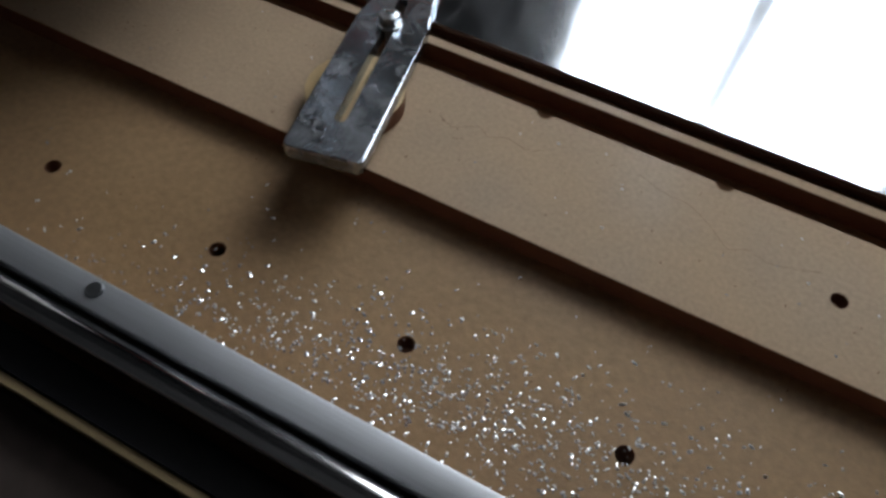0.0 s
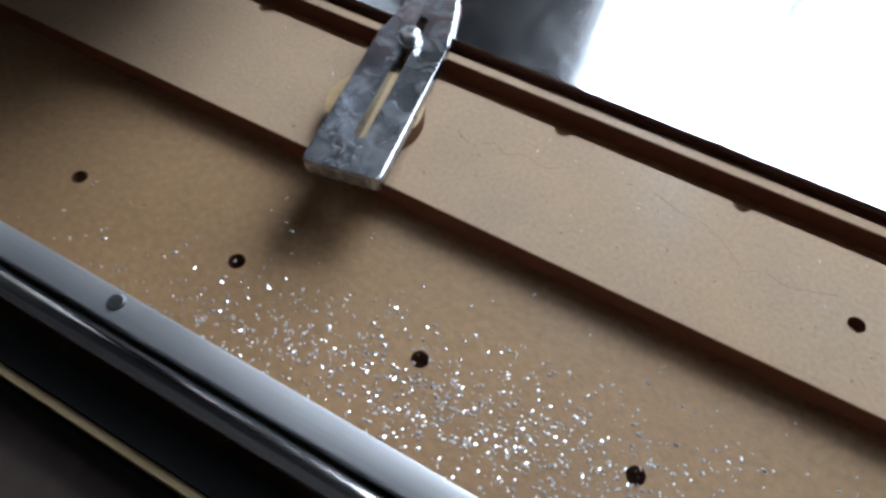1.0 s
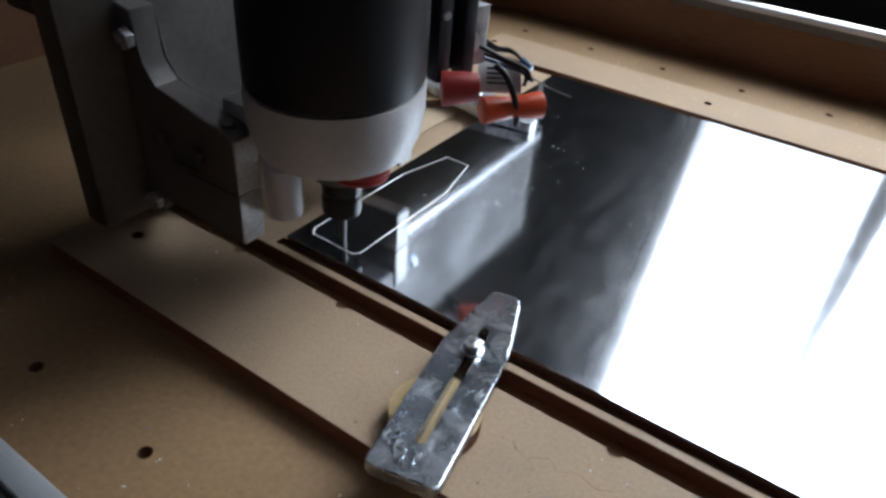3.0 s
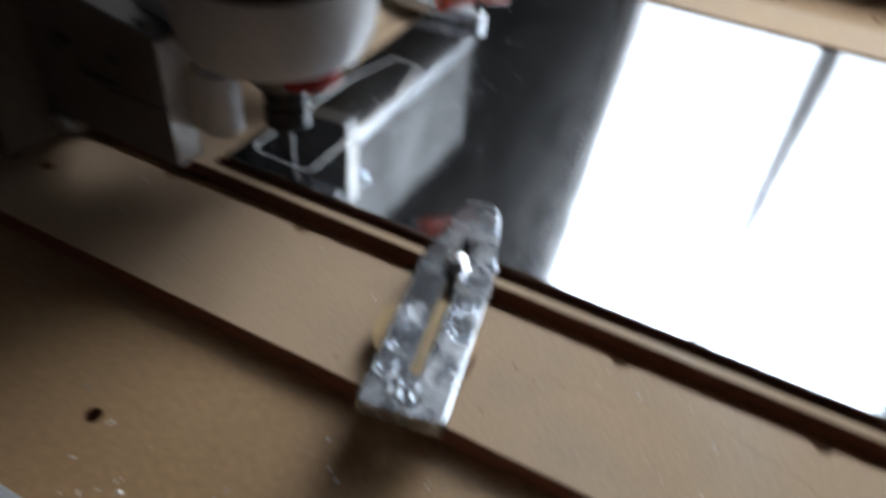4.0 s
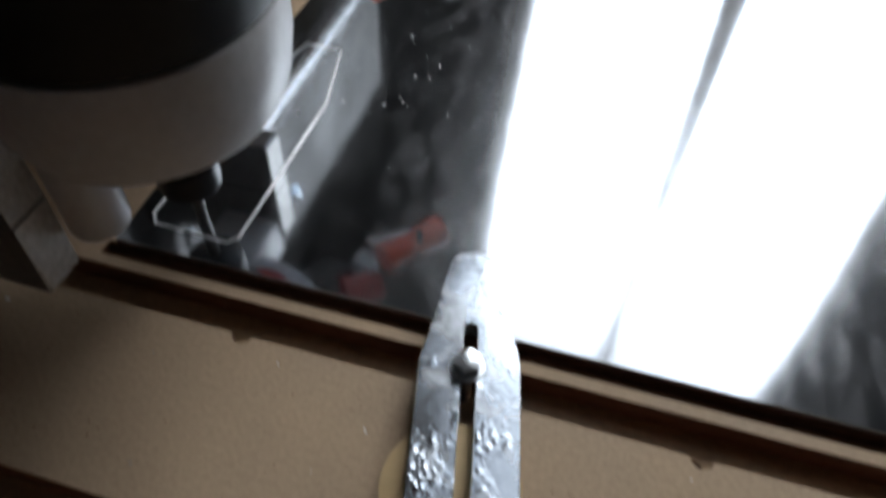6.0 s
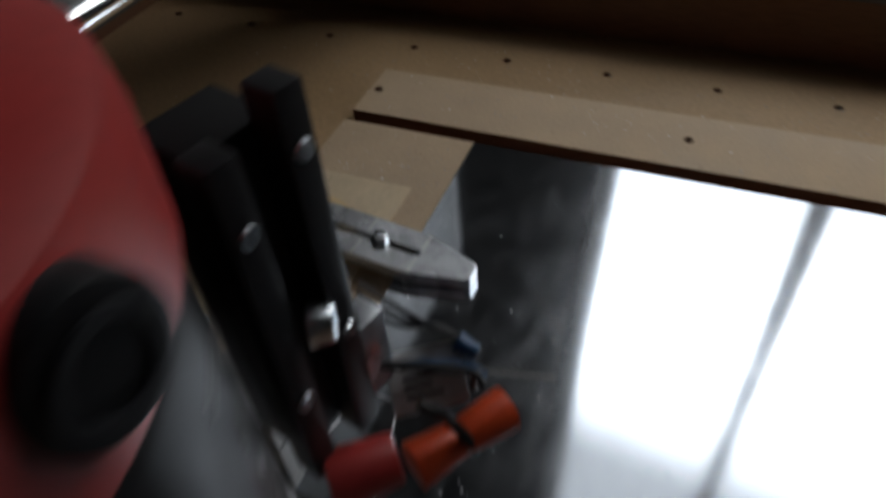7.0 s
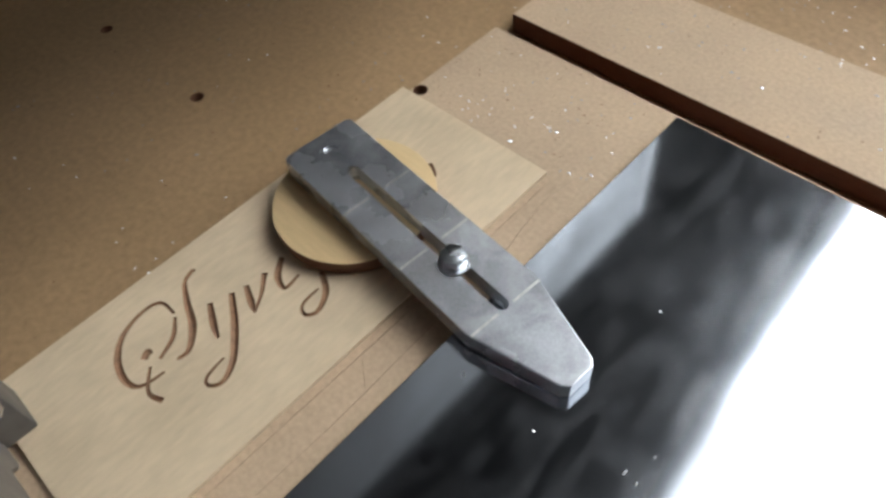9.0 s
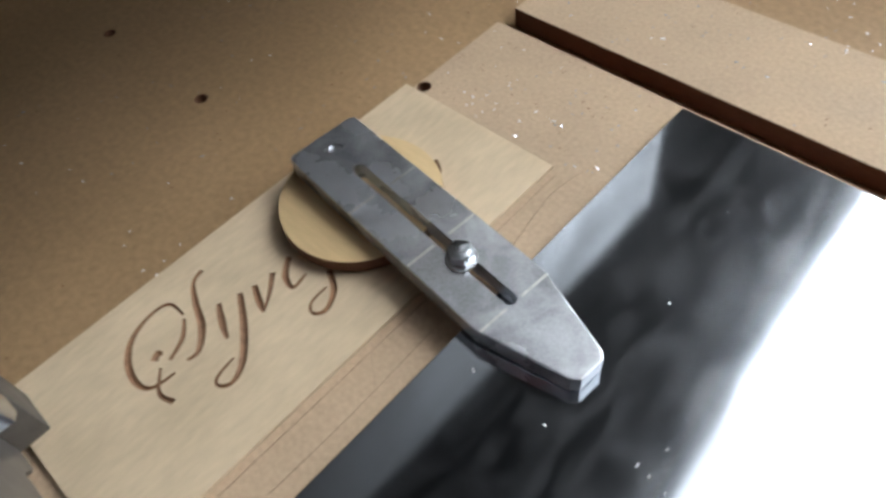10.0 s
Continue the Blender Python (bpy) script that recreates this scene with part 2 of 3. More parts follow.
def tube(pts, r, seg=8, bm=None, n=8):
    bm = bm or bmesh.new()
    path = smooth_path(pts, n)
    rings = []
    for i, p in enumerate(path):
        d = (path[min(i + 1, len(path) - 1)] - path[max(i - 1, 0)]).normalized()
        q = d.to_track_quat('Z', 'Y')
        rings.append([bm.verts.new(p + q @ Vector((r * math.cos(2 * math.pi * k / seg), r * math.sin(2 * math.pi * k / seg), 0))) for k in range(seg)])
    for a, b in zip(rings, rings[1:]):
        for k in range(seg):
            bm.faces.new((a[k], a[(k + 1) % seg], b[(k + 1) % seg], b[k]))
    bm.faces.new(rings[0][::-1])
    bm.faces.new(rings[-1])
    return bm


def cut(ob, bms, material=None):
    """Carves the given shapes out of ob; the carved faces take the material."""
    if material:
        ob.data.materials.append(material)
    for bm in bms:
        me = bpy.data.meshes.new("tool")
        bmesh.ops.recalc_face_normals(bm, faces=bm.faces)
        bm.to_mesh(me)
        bm.free()
        if material:
            me.materials.append(ob.data.materials[0])
            me.materials.append(material)
            for p in me.polygons:
                p.material_index = 1
        tool = new("tool", me)
        mod = ob.modifiers.new("carve", 'BOOLEAN')
        mod.operation, mod.object, mod.solver, mod.use_self = 'DIFFERENCE', tool, 'EXACT', True
        bpy.context.view_layer.update()
        made = bpy.data.meshes.new_from_object(ob.evaluated_get(bpy.context.evaluated_depsgraph_get()))
        ob.modifiers.clear()
        old = ob.data
        ob.data = made
        bpy.data.objects.remove(tool)
        bpy.data.meshes.remove(me)
        made.name = old.name
    return ob


def empty(name, at=(0, 0, 0)):
    ob = new(name)
    ob.location = at
    ob.empty_display_size = 0.02
    return ob


def inv_parent(ob, parent):
    ob.parent = parent
    ob.matrix_parent_inverse = parent.matrix_basis.inverted()


ZB = -0.0130         # top of the base board; the raised strips have their tops at z = 0
X0, X1 = -0.36, 1.0  # inner ends of the machine bed
YN, YF = -0.135, 0.79
P = 0.1047           # pitch of the screw holes

# ---- the machine bed ----
base = obj("base_board", box(X0 - 0.02, X1 + 0.02, YN - 0.03, YF + 0.03, ZB - 0.016, ZB), M_BASE)
tagged(base, "large brown hardboard base panel with rows of screw holes", "base board", kind="structure")
holes = [(0.2 + P * k, -0.0697) for k in range(-5, 8)] + [(0.105 + P * k, 0.722) for k in range(-4, 9)] + [(-0.112, y) for y in (0.25, 0.4105, 0.572)] + [(-0.1087, 0.092), (-0.017, 0.0495), (-0.224, 0.4105), (-0.224, 0.05)]
cut(base, [cyl((x, y, ZB - 0.012), (x, y, ZB + 0.01), 0.0043, seg=20) for x, y in holes + [(0.1113 + 0.1 * k, 0.0822) for k in range(8)]], M_EDGE)


def strip(name, y0, y1, label, screws, notches=()):
    s = obj(name, box(0.0, 0.98, y0, y1, ZB, 0.0, 0.0006), M_STRIP)
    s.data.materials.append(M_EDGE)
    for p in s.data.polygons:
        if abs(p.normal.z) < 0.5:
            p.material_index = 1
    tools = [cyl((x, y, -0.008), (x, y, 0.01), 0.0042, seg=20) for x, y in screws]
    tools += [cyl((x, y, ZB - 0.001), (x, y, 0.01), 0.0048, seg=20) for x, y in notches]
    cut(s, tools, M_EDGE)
    return tagged(s, label, "bed strip", "raised bed strips")


strip("bed_strip", 0.0, 0.0812, "raised pale brown fibreboard strip with half-round edge notches", [(0.5765, 0.0405), (0.04, 0.045)], [(0.1113 + 0.1 * k, 0.0815) for k in range(0, 8)])
strip("bed_strip", 0.0985, 0.561, "wide pale brown fibreboard strip under the metal sheet", [(0.0048, 0.491)])
# added slot: its dark lining gives the dark band in front of the sheet
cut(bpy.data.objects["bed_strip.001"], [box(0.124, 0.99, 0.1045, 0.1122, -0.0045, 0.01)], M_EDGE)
strip("bed_strip", 0.577, 0.653, "raised pale brown fibreboard strip with countersunk screws", [(0.0091 + 0.2905 * k, 0.616) for k in range(4)])
# ---- side rails ----
def side_rail(name, y, s, label):
    """s is +1 where the bed lies towards +y."""
    r = empty(name, (0.3, y, ZB))
    def add(n, bm, m, lb=""):
        o = part(n, bm, m, None, lb)
        inv_parent(o, r)
        return o
    def yy(a, b):
        return sorted((y + s * a, y + s * b))
    add("wall_board", box(X0 - 0.02, X1 + 0.02, *yy(-0.006, -0.022), ZB, 0.055, 0.001), M_WOOD, "dark brown wooden side board")
    add("rail_plate", box(X0 - 0.02, X1 + 0.02, *yy(0.003, -0.0078), 0.066, 0.074, 0.0012), M_RAIL, "brushed aluminium rail plate")
    for x in (0.332, 0.62):
        add("rail_screw", cyl((x, y - s * 0.0015, 0.0741), (x, y - s * 0.0015, 0.0750), 0.0032, 0.0026, 20), M_STEEL, "small screw in the rail")
    add("rail_web", box(X0 - 0.02, X1 + 0.02, *yy(-0.0008, -0.0068), 0.055, 0.067), M_ALU_DULL)
    add("guide_rod", cyl((X0 - 0.02, y - s * 0.0142, 0.0690), (X1 + 0.02, y - s * 0.0142, 0.0690), 0.0046, seg=24), M_ROD, "polished steel guide rod")
    # a black bar stands in for the dark gap between rod and lip
    add("dark_channel", box(X0 - 0.02, X1 + 0.02, *yy(-0.0215, -0.034), 0.03, 0.06), M_BLACK_MET)
    add("outer_lip", box(X0 - 0.02, X1 + 0.02, *yy(-0.0345, -0.0375), 0.02, 0.0585), M_TAN, "raw tan board edge")
    add("outer_board", box(X0 - 0.02, X1 + 0.02, *yy(-0.038, -0.075), 0.0, 0.045, 0.002), M_DARK)
    return tagged(r, label, "side rail", "side rails of the machine")

side_rail("side_rail", YN, 1, "long aluminium side rail with a polished rod on a wooden board")
side_rail("side_rail", YF, -1, "far aluminium side rail on a dark wooden side board")
for x, lab in ((X0 - 0.02, "dark brown wooden end board of the machine bed"), (X1 + 0.004, "wooden end board closing the machine bed")):
    tagged(obj("end_board", box(x, x + 0.016, YN, YF, ZB, 0.06, 0.001), M_WOOD), lab, "end board")

# ---- room ----
def wall(name, a, b, z0, z1, out, thick=0.06, hole=None, lean=0.0):
    a, b = Vector((*a, 0)), Vector((*b, 0))
    d = (b - a)
    ln = d.length
    m = Matrix.Translation(a) @ Matrix.Rotation(math.atan2(d.y, d.x), 4, 'Z') @ Matrix.Translation((0, 0, 0.35)) @ Matrix.Rotation(radians(lean), 4, 'X') @ Matrix.Translation((0, 0, -0.35))
    bm = bmesh.new()
    t0, t1 = sorted((0, out * thick))
    if hole:
        u0, u1, w0, w1 = hole
        for c in ((0, u0, z0, z1), (u1, ln, z0, z1), (u0, u1, z0, w0), (u0, u1, w1, z1)):
            box(c[0], c[1], t0, t1, c[2], c[3], 0, bm, m)
    else:
        box(0, ln, t0, t1, z0, z1, 0, bm, m)
    return tagged(obj(name, bm, M_WALL), "plain room wall painted near black to keep bounced light low", "wall", kind="structure"), m

G = math.sqrt(1 + 0.1 ** 2)
def along(x):
    return (x + 1.2) * G
U0, U1, UM = along(0.15), along(0.955), along(0.54)
W0, W1 = 0.16, 2.6
_, NM = wall("wall_north", (-1.2, 1.37), (1.9, 1.06), -0.75, 2.9, 1, 0.06, (U0, U1, W0, W1), 9.0)
wall("wall_west", (-1.2, -1.3), (-1.2, 1.37), -0.75, 2.9, 1)
wall("wall_south", (1.9, -1.3), (-1.2, -1.3), -0.75, 2.9, 1)
wall("wall_east", (1.9, 1.06), (1.9, -1.3), -0.75, 2.9, 1)
tagged(obj("ceiling", prism([(-1.3, -1.4), (2.0, -1.4), (2.0, 1.15), (-1.3, 1.5)], 2.9, 2.96), M_WALL), "plain room ceiling painted near black to keep bounced light low", "ceiling", kind="structure")
tagged(obj("floor", prism([(-1.3, -1.4), (2.0, -1.4), (2.0, 1.15), (-1.3, 1.5)], -0.81, -0.75), M_DARK), "dark room floor under the table", "floor", kind="structure")
win = empty("window_1")
tagged(win, "tall two-pane window with a pale painted frame", "window", kind="structure")
for n, c in (("frame_side", (U0, U0 + 0.03, W0, W1)), ("frame_side", (U1 - 0.03, U1, W0, W1)), ("mullion", (UM - 0.018, UM + 0.018, W0 + 0.03, W1 - 0.03)), ("frame_head", (U0 + 0.03, U1 - 0.03, W1 - 0.03, W1)), ("window_sill", (U0 + 0.03, U1 - 0.03, W0, W0 + 0.03))):
    part(n, box(c[0], c[1], -0.005, 0.055, c[2], c[3], 0.003, None, NM), M_FRAME, win)
tagged(obj("backdrop", box(U0 - 0.1, U1 + 0.1, 0.09, 0.1, W0 - 0.1, W1 + 0.1, 0, None, NM), M_SKY), "bright overcast sky outside the window", "sky", kind="structure")
table = obj("table", box(-0.9, 1.3, -0.75, 0.98, ZB - 0.06, ZB - 0.016, 0.003), M_DARK)
tagged(table, "dark wooden workshop table under the machine", "table")

# ---- aluminium sheet ----
SX, SY0, SY1, ST = 0.1288, 0.1118, 0.5560, 0.004
sheet = obj("aluminium_sheet", box(SX, 0.955, SY0, SY1, 0.0002, ST, 0.0003), M_SHEET)
tagged(sheet, "bright mill-finish aluminium sheet with a milled groove", "metal sheet")

def ribbon(pts, w, z0, z1, closed=False):
    """A flat band of width w (a number, or one for each point) along pts, as a solid."""
    k = len(pts)
    ws = w if hasattr(w, "__len__") else [w] * k
    pts = [Vector((p[0], p[1])) for p in pts]
    bm = bmesh.new()
    rows = []
    for i, p in enumerate(pts):
        a = pts[(i - 1) % k] if closed or i else p
        c = pts[(i + 1) % k] if closed or i < k - 1 else p
        d = ((p - a).normalized() if p != a else Vector((0, 0))) + ((c - p).normalized() if c != p else Vector((0, 0)))
        d.normalize()
        nrm = Vector((-d.y, d.x)) * ws[i] / 2
        rows.append([bm.verts.new((*(p + s * nrm), z)) for s, z in ((1, z1), (-1, z1), (-0.25, z0), (0.25, z0))])
    pairs = list(zip(rows, rows[1:])) + ([(rows[-1], rows[0])] if closed else [])
    for a, b in pairs:
        for j in range(4):
            bm.faces.new((a[j], a[(j + 1) % 4], b[(j + 1) % 4], b[j]))
    if not closed:
        bm.faces.new(rows[0])
        bm.faces.new(rows[-1][::-1])
    return bm

outline = [(0.1855, 0.130), (0.1855, 0.2424), (0.1735, 0.297), (0.150, 0.297), (0.1385, 0.245), (0.1375, 0.133), (0.142, 0.1265), (0.181, 0.1255)]
cut(sheet, [ribbon(outline, 0.0030, 0.0024, 0.006, True)], M_BURR)

# ---- clamps ----
def hex_bolt(name, x, y, z0, parent_label, tilt=0):
    b = empty(name, (x, y, z0))
    o = part("washer", cyl((0, 0, 0), (0, 0, 0.0014), 0.0072, seg=32, bevel=0.0003), M_STEEL, b)
    o = part("bolt_head", cyl((0, 0, 0.0016), (0, 0, 0.0070), 0.0060, seg=6, bevel=0.0006), M_STEEL, b)
    o = part("head_dome", cyl((0, 0, 0.0071), (0, 0, 0.0077), 0.0048, 0.003, seg=24), M_STEEL, b)
    o = part("shank", cyl((0, 0, -0.028), (0, 0, 0.0), 0.0029, seg=16), M_STEEL, b)
    return tagged(b, parent_label, "bolt", "clamp bolts")

def clamp_outline(length, w, tip, shoulder, worn):
    h, r, sx = w / 2, 0.0045 if worn else 0.003, length - shoulder
    if not worn:
        pts = [(0, -h + r), (r * 0.3, -h + r * 0.3), (r, -h), (sx, -h), (length - 0.003, -tip / 2 - 0.001), (length, -tip / 2 + 0.002)]
        return pts + [(x, -y) for x, y in reversed(pts)]
    k = (h - tip / 2) / shoulder
    pts = [(0, -h + r), (r * 0.13, -h + r * 0.5), (r * 0.5, -h + r * 0.13), (r, -h), (sx - 0.010, -h), (sx - 0.003, -h + 0.0006), (sx + 0.004, -h + 0.0026)]
    pts += [(length - 0.008, -tip / 2 - 0.008 * k), (length - 0.0025, -tip / 2 + 0.0006), (length, -tip / 2 + 0.004)]
    return pts + [(x, -y) for x, y in reversed(pts)]

def slot_tool(a, b, r, z0, z1):
    pts = [(a + r * math.cos(t), r * math.sin(t)) for t in [math.pi / 2 + math.pi * i / 8 for i in range(9)]]
    pts += [(b + r * math.cos(t), r * math.sin(t)) for t in [-math.pi / 2 + math.pi * i / 8 for i in range(9)]]
    return prism(pts, z0, z1)

def clamp(name, at, angle, tilt, length, w, tip, shoulder, thick, slot, label, dot=False, rough_top=False):
    """Local x runs from the heel to the tip; z = 0 is the underside."""
    bm = prism(clamp_outline(length, w, tip, shoulder, rough_top), 0, thick, 0.0012 if rough_top else 0.0007)
    c = obj(name, bm, M_DENT if rough_top else M_ALU)
    tools = [slot_tool(slot[0], slot[1], 0.0031, -0.002, thick + 0.002)]
    if dot:
        tools.append(cyl((0.0125, 0, thick - 0.0012), (0.0125, 0, thick + 0.002), 0.0036, seg=20))
    cut(c, tools)
    c.matrix_basis = Matrix.Translation(at) @ Matrix.Rotation(radians(angle), 4, 'Z') @ Matrix.Rotation(radians(-tilt), 4, 'Y')
    return tagged(c, label, "clamp", "hold-down clamps")

# near clamp: heel over the front edge, tip on the sheet
A1 = (0.3350, -0.0190)
B1 = (0.3005, 0.1480)
L1 = math.dist(A1, B1)
clamp("hold_down_clamp", (A1[0], A1[1], 0.0140), math.degrees(math.atan2(B1[1] - A1[1], B1[0] - A1[0])), -3.2, L1, 0.0412, 0.0205, 0.053, 0.0085,
      (0.0265, 0.1255), "scratched slotted aluminium hold-down clamp resting on the sheet edge", False, True)
tagged(obj("plywood_disc", cyl((0.3195, 0.036, 0.0003), (0.3195, 0.036, 0.0113), 0.0265, seg=64, bevel=0.0004), M_DISC, None, "", True), "round plywood packing disc under a clamp heel", "packing disc", "packing discs")
hex_bolt("clamp_bolt", 0.3128, 0.0838, 0.0166, "zinc hex bolt with washer in the clamp slot")
# far clamp
A2 = (0.0085, 0.4165)
B2 = (0.1835, 0.4015)
clamp("hold_down_clamp", (A2[0], A2[1], 0.0118), math.degrees(math.atan2(B2[1] - A2[1], B2[0] - A2[0])), -2.5, math.dist(A2, B2), 0.0405, 0.016, 0.044, 0.0105,
      (0.0305, 0.1315), "dull slotted aluminium hold-down clamp over a plywood board", True)
tagged(obj("plywood_disc", cyl((0.044, 0.408, 0.0034), (0.044, 0.408, 0.0108), 0.0402, seg=64, bevel=0.0004), M_DISC, None, "", True), "large round plywood packing disc on the engraved board", "packing disc", "packing discs")
far_clamp = bpy.data.objects["hold_down_clamp.001"]
for x in (0.049, 0.0895, 0.1340):
    for y0, y1 in ((-0.0195, -0.0042), (0.0042, 0.0195)):
        o = part("scribed_line", box(x - 0.0006, x + 0.0006, y0, y1, 0.0104, 0.01054), M_PALE, far_clamp)
        o.matrix_basis = Matrix()
hex_bolt("clamp_bolt", 0.1113, 0.4072, 0.0172, "shiny hex bolt with washer in the clamp slot")

for o in bpy.data.objects:
    if o.name.startswith("plywood_disc"):
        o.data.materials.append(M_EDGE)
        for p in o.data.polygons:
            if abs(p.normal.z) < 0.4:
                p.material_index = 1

# ---- engraved board ----
board = obj("engraved_board", box(-0.003, 0.1005, 0.234, 0.485, 0.0003, 0.0026, 0.0003), M_PLY)
tagged(board, "thin birch plywood board with engraved script lettering", "sign board")

# script letters, in millimetres: (along the line, up)
LETTERS = [
    ([(62.0, 64.0), (61.0, 74.0), (52.0, 76.0), (40.0, 72.0), (32.0, 63.0), (29.0, 52.0), (32.0, 44.0), (43.0, 42.0)], (1.0, 1.4, 1.4, 2.2, 2.8, 2.6, 1.6, 0.9)),
    ([(82.0, 78.0), (75.0, 75.0), (69.0, 64.0), (64.0, 52.0), (56.0, 43.0), (50.0, 43.0)], (1.8, 1.6, 2.6, 3.2, 2.2, 0.9)),
    ([(61.0, 62.0), (55.0, 54.0), (45.0, 49.0)], (1.2, 2.0, 1.4)),
    ([(40.0, 54.0), (43.0, 56.0), (43.0, 54.0)], (2.8, 3.0, 2.4)),
    ([(40.0, 49.0), (33.0, 39.0), (35.0, 31.0)], (1.0, 1.6, 2.2)),
    ([(76.0, 56.0), (71.0, 46.0), (68.0, 38.0)], (2.0, 3.0, 1.4)),
    ([(86.0, 53.0), (77.0, 38.0), (66.0, 24.0), (57.0, 19.0), (52.0, 22.0), (54.0, 26.0), (64.0, 28.0)], (2.2, 3.0, 2.8, 1.8, 1.4, 1.2, 0.8)),
    ([(93.0, 51.0), (89.0, 42.0), (87.0, 36.0)], (2.2, 2.8, 1.4)),
    ([(103.0, 50.0), (95.0, 42.0), (88.0, 37.0)], (2.4, 1.6, 1.0)),
    ([(114.0, 51.0), (106.0, 44.0), (104.0, 36.0), (113.0, 37.0)], (2.4, 2.8, 1.8, 1.0)),
    ([(121.0, 30.0), (115.0, 20.0), (106.0, 15.0), (101.0, 18.0), (104.0, 23.0), (114.0, 24.0)], (2.2, 2.6, 1.8, 1.4, 1.2, 0.8)),
    ([(200.3, 52.7), (200, 48)], (2.0, 2.4)),
    ([(201.7, 39), (197.7, 32.4), (193, 29)], (2.2, 2.2, 1.0)),
]


def letter_tool(pts, widths):
    path = smooth_path([(0.09 - v / 1000, 0.25 + u / 1000, 0) for u, v in pts], 5)
    k = len(path) - 1
    ws = [float(np.interp(i / k * (len(widths) - 1), range(len(widths)), widths)) * 1.8 / 1000 for i in range(k + 1)]
    return ribbon(path, ws, 0.0012, 0.0036)


cut(board, [letter_tool(p, w) for p, w in LETTERS], M_GROOVE)
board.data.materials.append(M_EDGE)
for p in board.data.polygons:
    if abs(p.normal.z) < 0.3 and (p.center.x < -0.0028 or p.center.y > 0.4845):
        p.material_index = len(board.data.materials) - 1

# ---- milling spindle on its gantry ----
SP = (0.160, 0.127)


def at_sp(dx, dy, z):
    return (SP[0] + dx, SP[1] + dy, z)


spindle = empty("milling_spindle", at_sp(0, 0, 0))
tagged(spindle, "black and red milling motor with grey collar and cutter", "spindle motor")


def sp_part(name, bm, m, label="", smooth=True, up=None):
    o = part(name, bm, m, None, label, smooth)
    inv_parent(o, spindle)
    if up:
        o.parent = up
        o.matrix_parent_inverse = up.matrix_world.inverted() if up.parent is None else (spindle.matrix_basis @ Matrix()).inverted()
    return o


FX, FY = 0.837, 0.547
OC = (0.1640, 0.1200)        # middle of the motor housing


def oval(profile, seg=96):
    """A body of rounded oblong section: each row is a size factor and a height."""
    bm = bmesh.new()
    rings = []
    for k, z in profile:
        ring = []
        for i in range(seg):
            a = 2 * math.pi * i / seg
            c, d = math.cos(a), math.sin(a)
            u = 0.057 * math.copysign(abs(c) ** (2 / 2.1), c) * k
            v = 0.072 * math.copysign(abs(d) ** (2 / 2.1), d) * k
            ring.append(bm.verts.new((OC[0] + FX * u - FY * v, OC[1] + FY * u + FX * v, z)))
        rings.append(ring)
    for a, b in zip(rings, rings[1:]):
        for i in range(seg):
            bm.faces.new((a[i], a[(i + 1) % seg], b[(i + 1) % seg], b[i]))
    bm.faces.new(rings[0][::-1])
    bm.faces.new(rings[-1])
    return bm


collar = sp_part("collar", oval([(0.45, 0.095), (0.80, 0.096), (0.92, 0.0985), (0.97, 0.105), (1.012, 0.120), (1.014, 0.136), (1.005, 0.1405), (0.9, 0.141)]), M_GREY, "grey painted cast collar")
sp_part("motor_body", oval([(0.95, 0.1412), (1.0, 0.1422), (1.005, 0.147), (1.005, 0.252), (0.97, 0.257), (0.9, 0.2575)]), M_BLACK, "matt black motor housing")
sp_part("motor_cap", oval([(0.9, 0.2578), (1.0, 0.2586), (1.05, 0.262), (1.06, 0.288), (1.03, 0.300), (0.75, 0.308), (0.35, 0.310)]), M_RED, "red plastic motor cap")
sp_part("neck", lathe([(0.013, 0.052), (0.0135, 0.060), (0.021, 0.062), (0.021, 0.0945)], SP, 48), M_ALU_DULL)
sp_part("collet_nut", lathe([(0.0105, 0.0285), (0.0140, 0.0305), (0.0146, 0.034), (0.0146, 0.044), (0.0132, 0.0455), (0.0132, 0.0475), (0.0144, 0.049), (0.0144, 0.0575), (0.012, 0.059)], SP, 48), M_BLACK_MET, "black collet nut")
sp_part("cutter", lathe([(0.0012, 0.0021), (0.0028, 0.0035), (0.0029, 0.0130), (0.0031, 0.0135), (0.0031, 0.0300)], SP, 20), M_ALU_DULL, "slim steel end mill")
bm = lathe([(0.0175, 0.0640)] + [(0.0212 if k % 2 else 0.0200, 0.0645 + 0.0022 * k) for k in range(11)] + [(0.0175, 0.0885)], (SP[0] + 0.014, SP[1] + 0.004), 48)
sp_part("ribbed_grip", bm, M_RED, "ribbed red plastic grip")


def lathe_ring(c, r0=0.0085, r1=0.0115, h=0.0012, seg=40):
    """A flat ring that faces +x."""
    bm = bmesh.new()
    rings = [[bm.verts.new((c[0] + x, c[1] + r * math.cos(2 * math.pi * i / seg), c[2] + r * math.sin(2 * math.pi * i / seg))) for i in range(seg)] for r, x in ((r0, 0), (r0, h), (r1, h), (r1, 0))]
    for a, b in zip(rings, rings[1:] + rings[:1]):
        for i in range(seg):
            bm.faces.new((a[i], a[(i + 1) % seg], b[(i + 1) % seg], b[i]))
    return bm


def oval_at(a, k):
    c, d = math.cos(radians(a)), math.sin(radians(a))
    u = 0.057 * math.copysign(abs(c) ** (2 / 2.1), c) * k
    v = 0.072 * math.copysign(abs(d) ** (2 / 2.1), d) * k
    return (OC[0] + FX * u - FY * v, OC[1] + FY * u + FX * v)


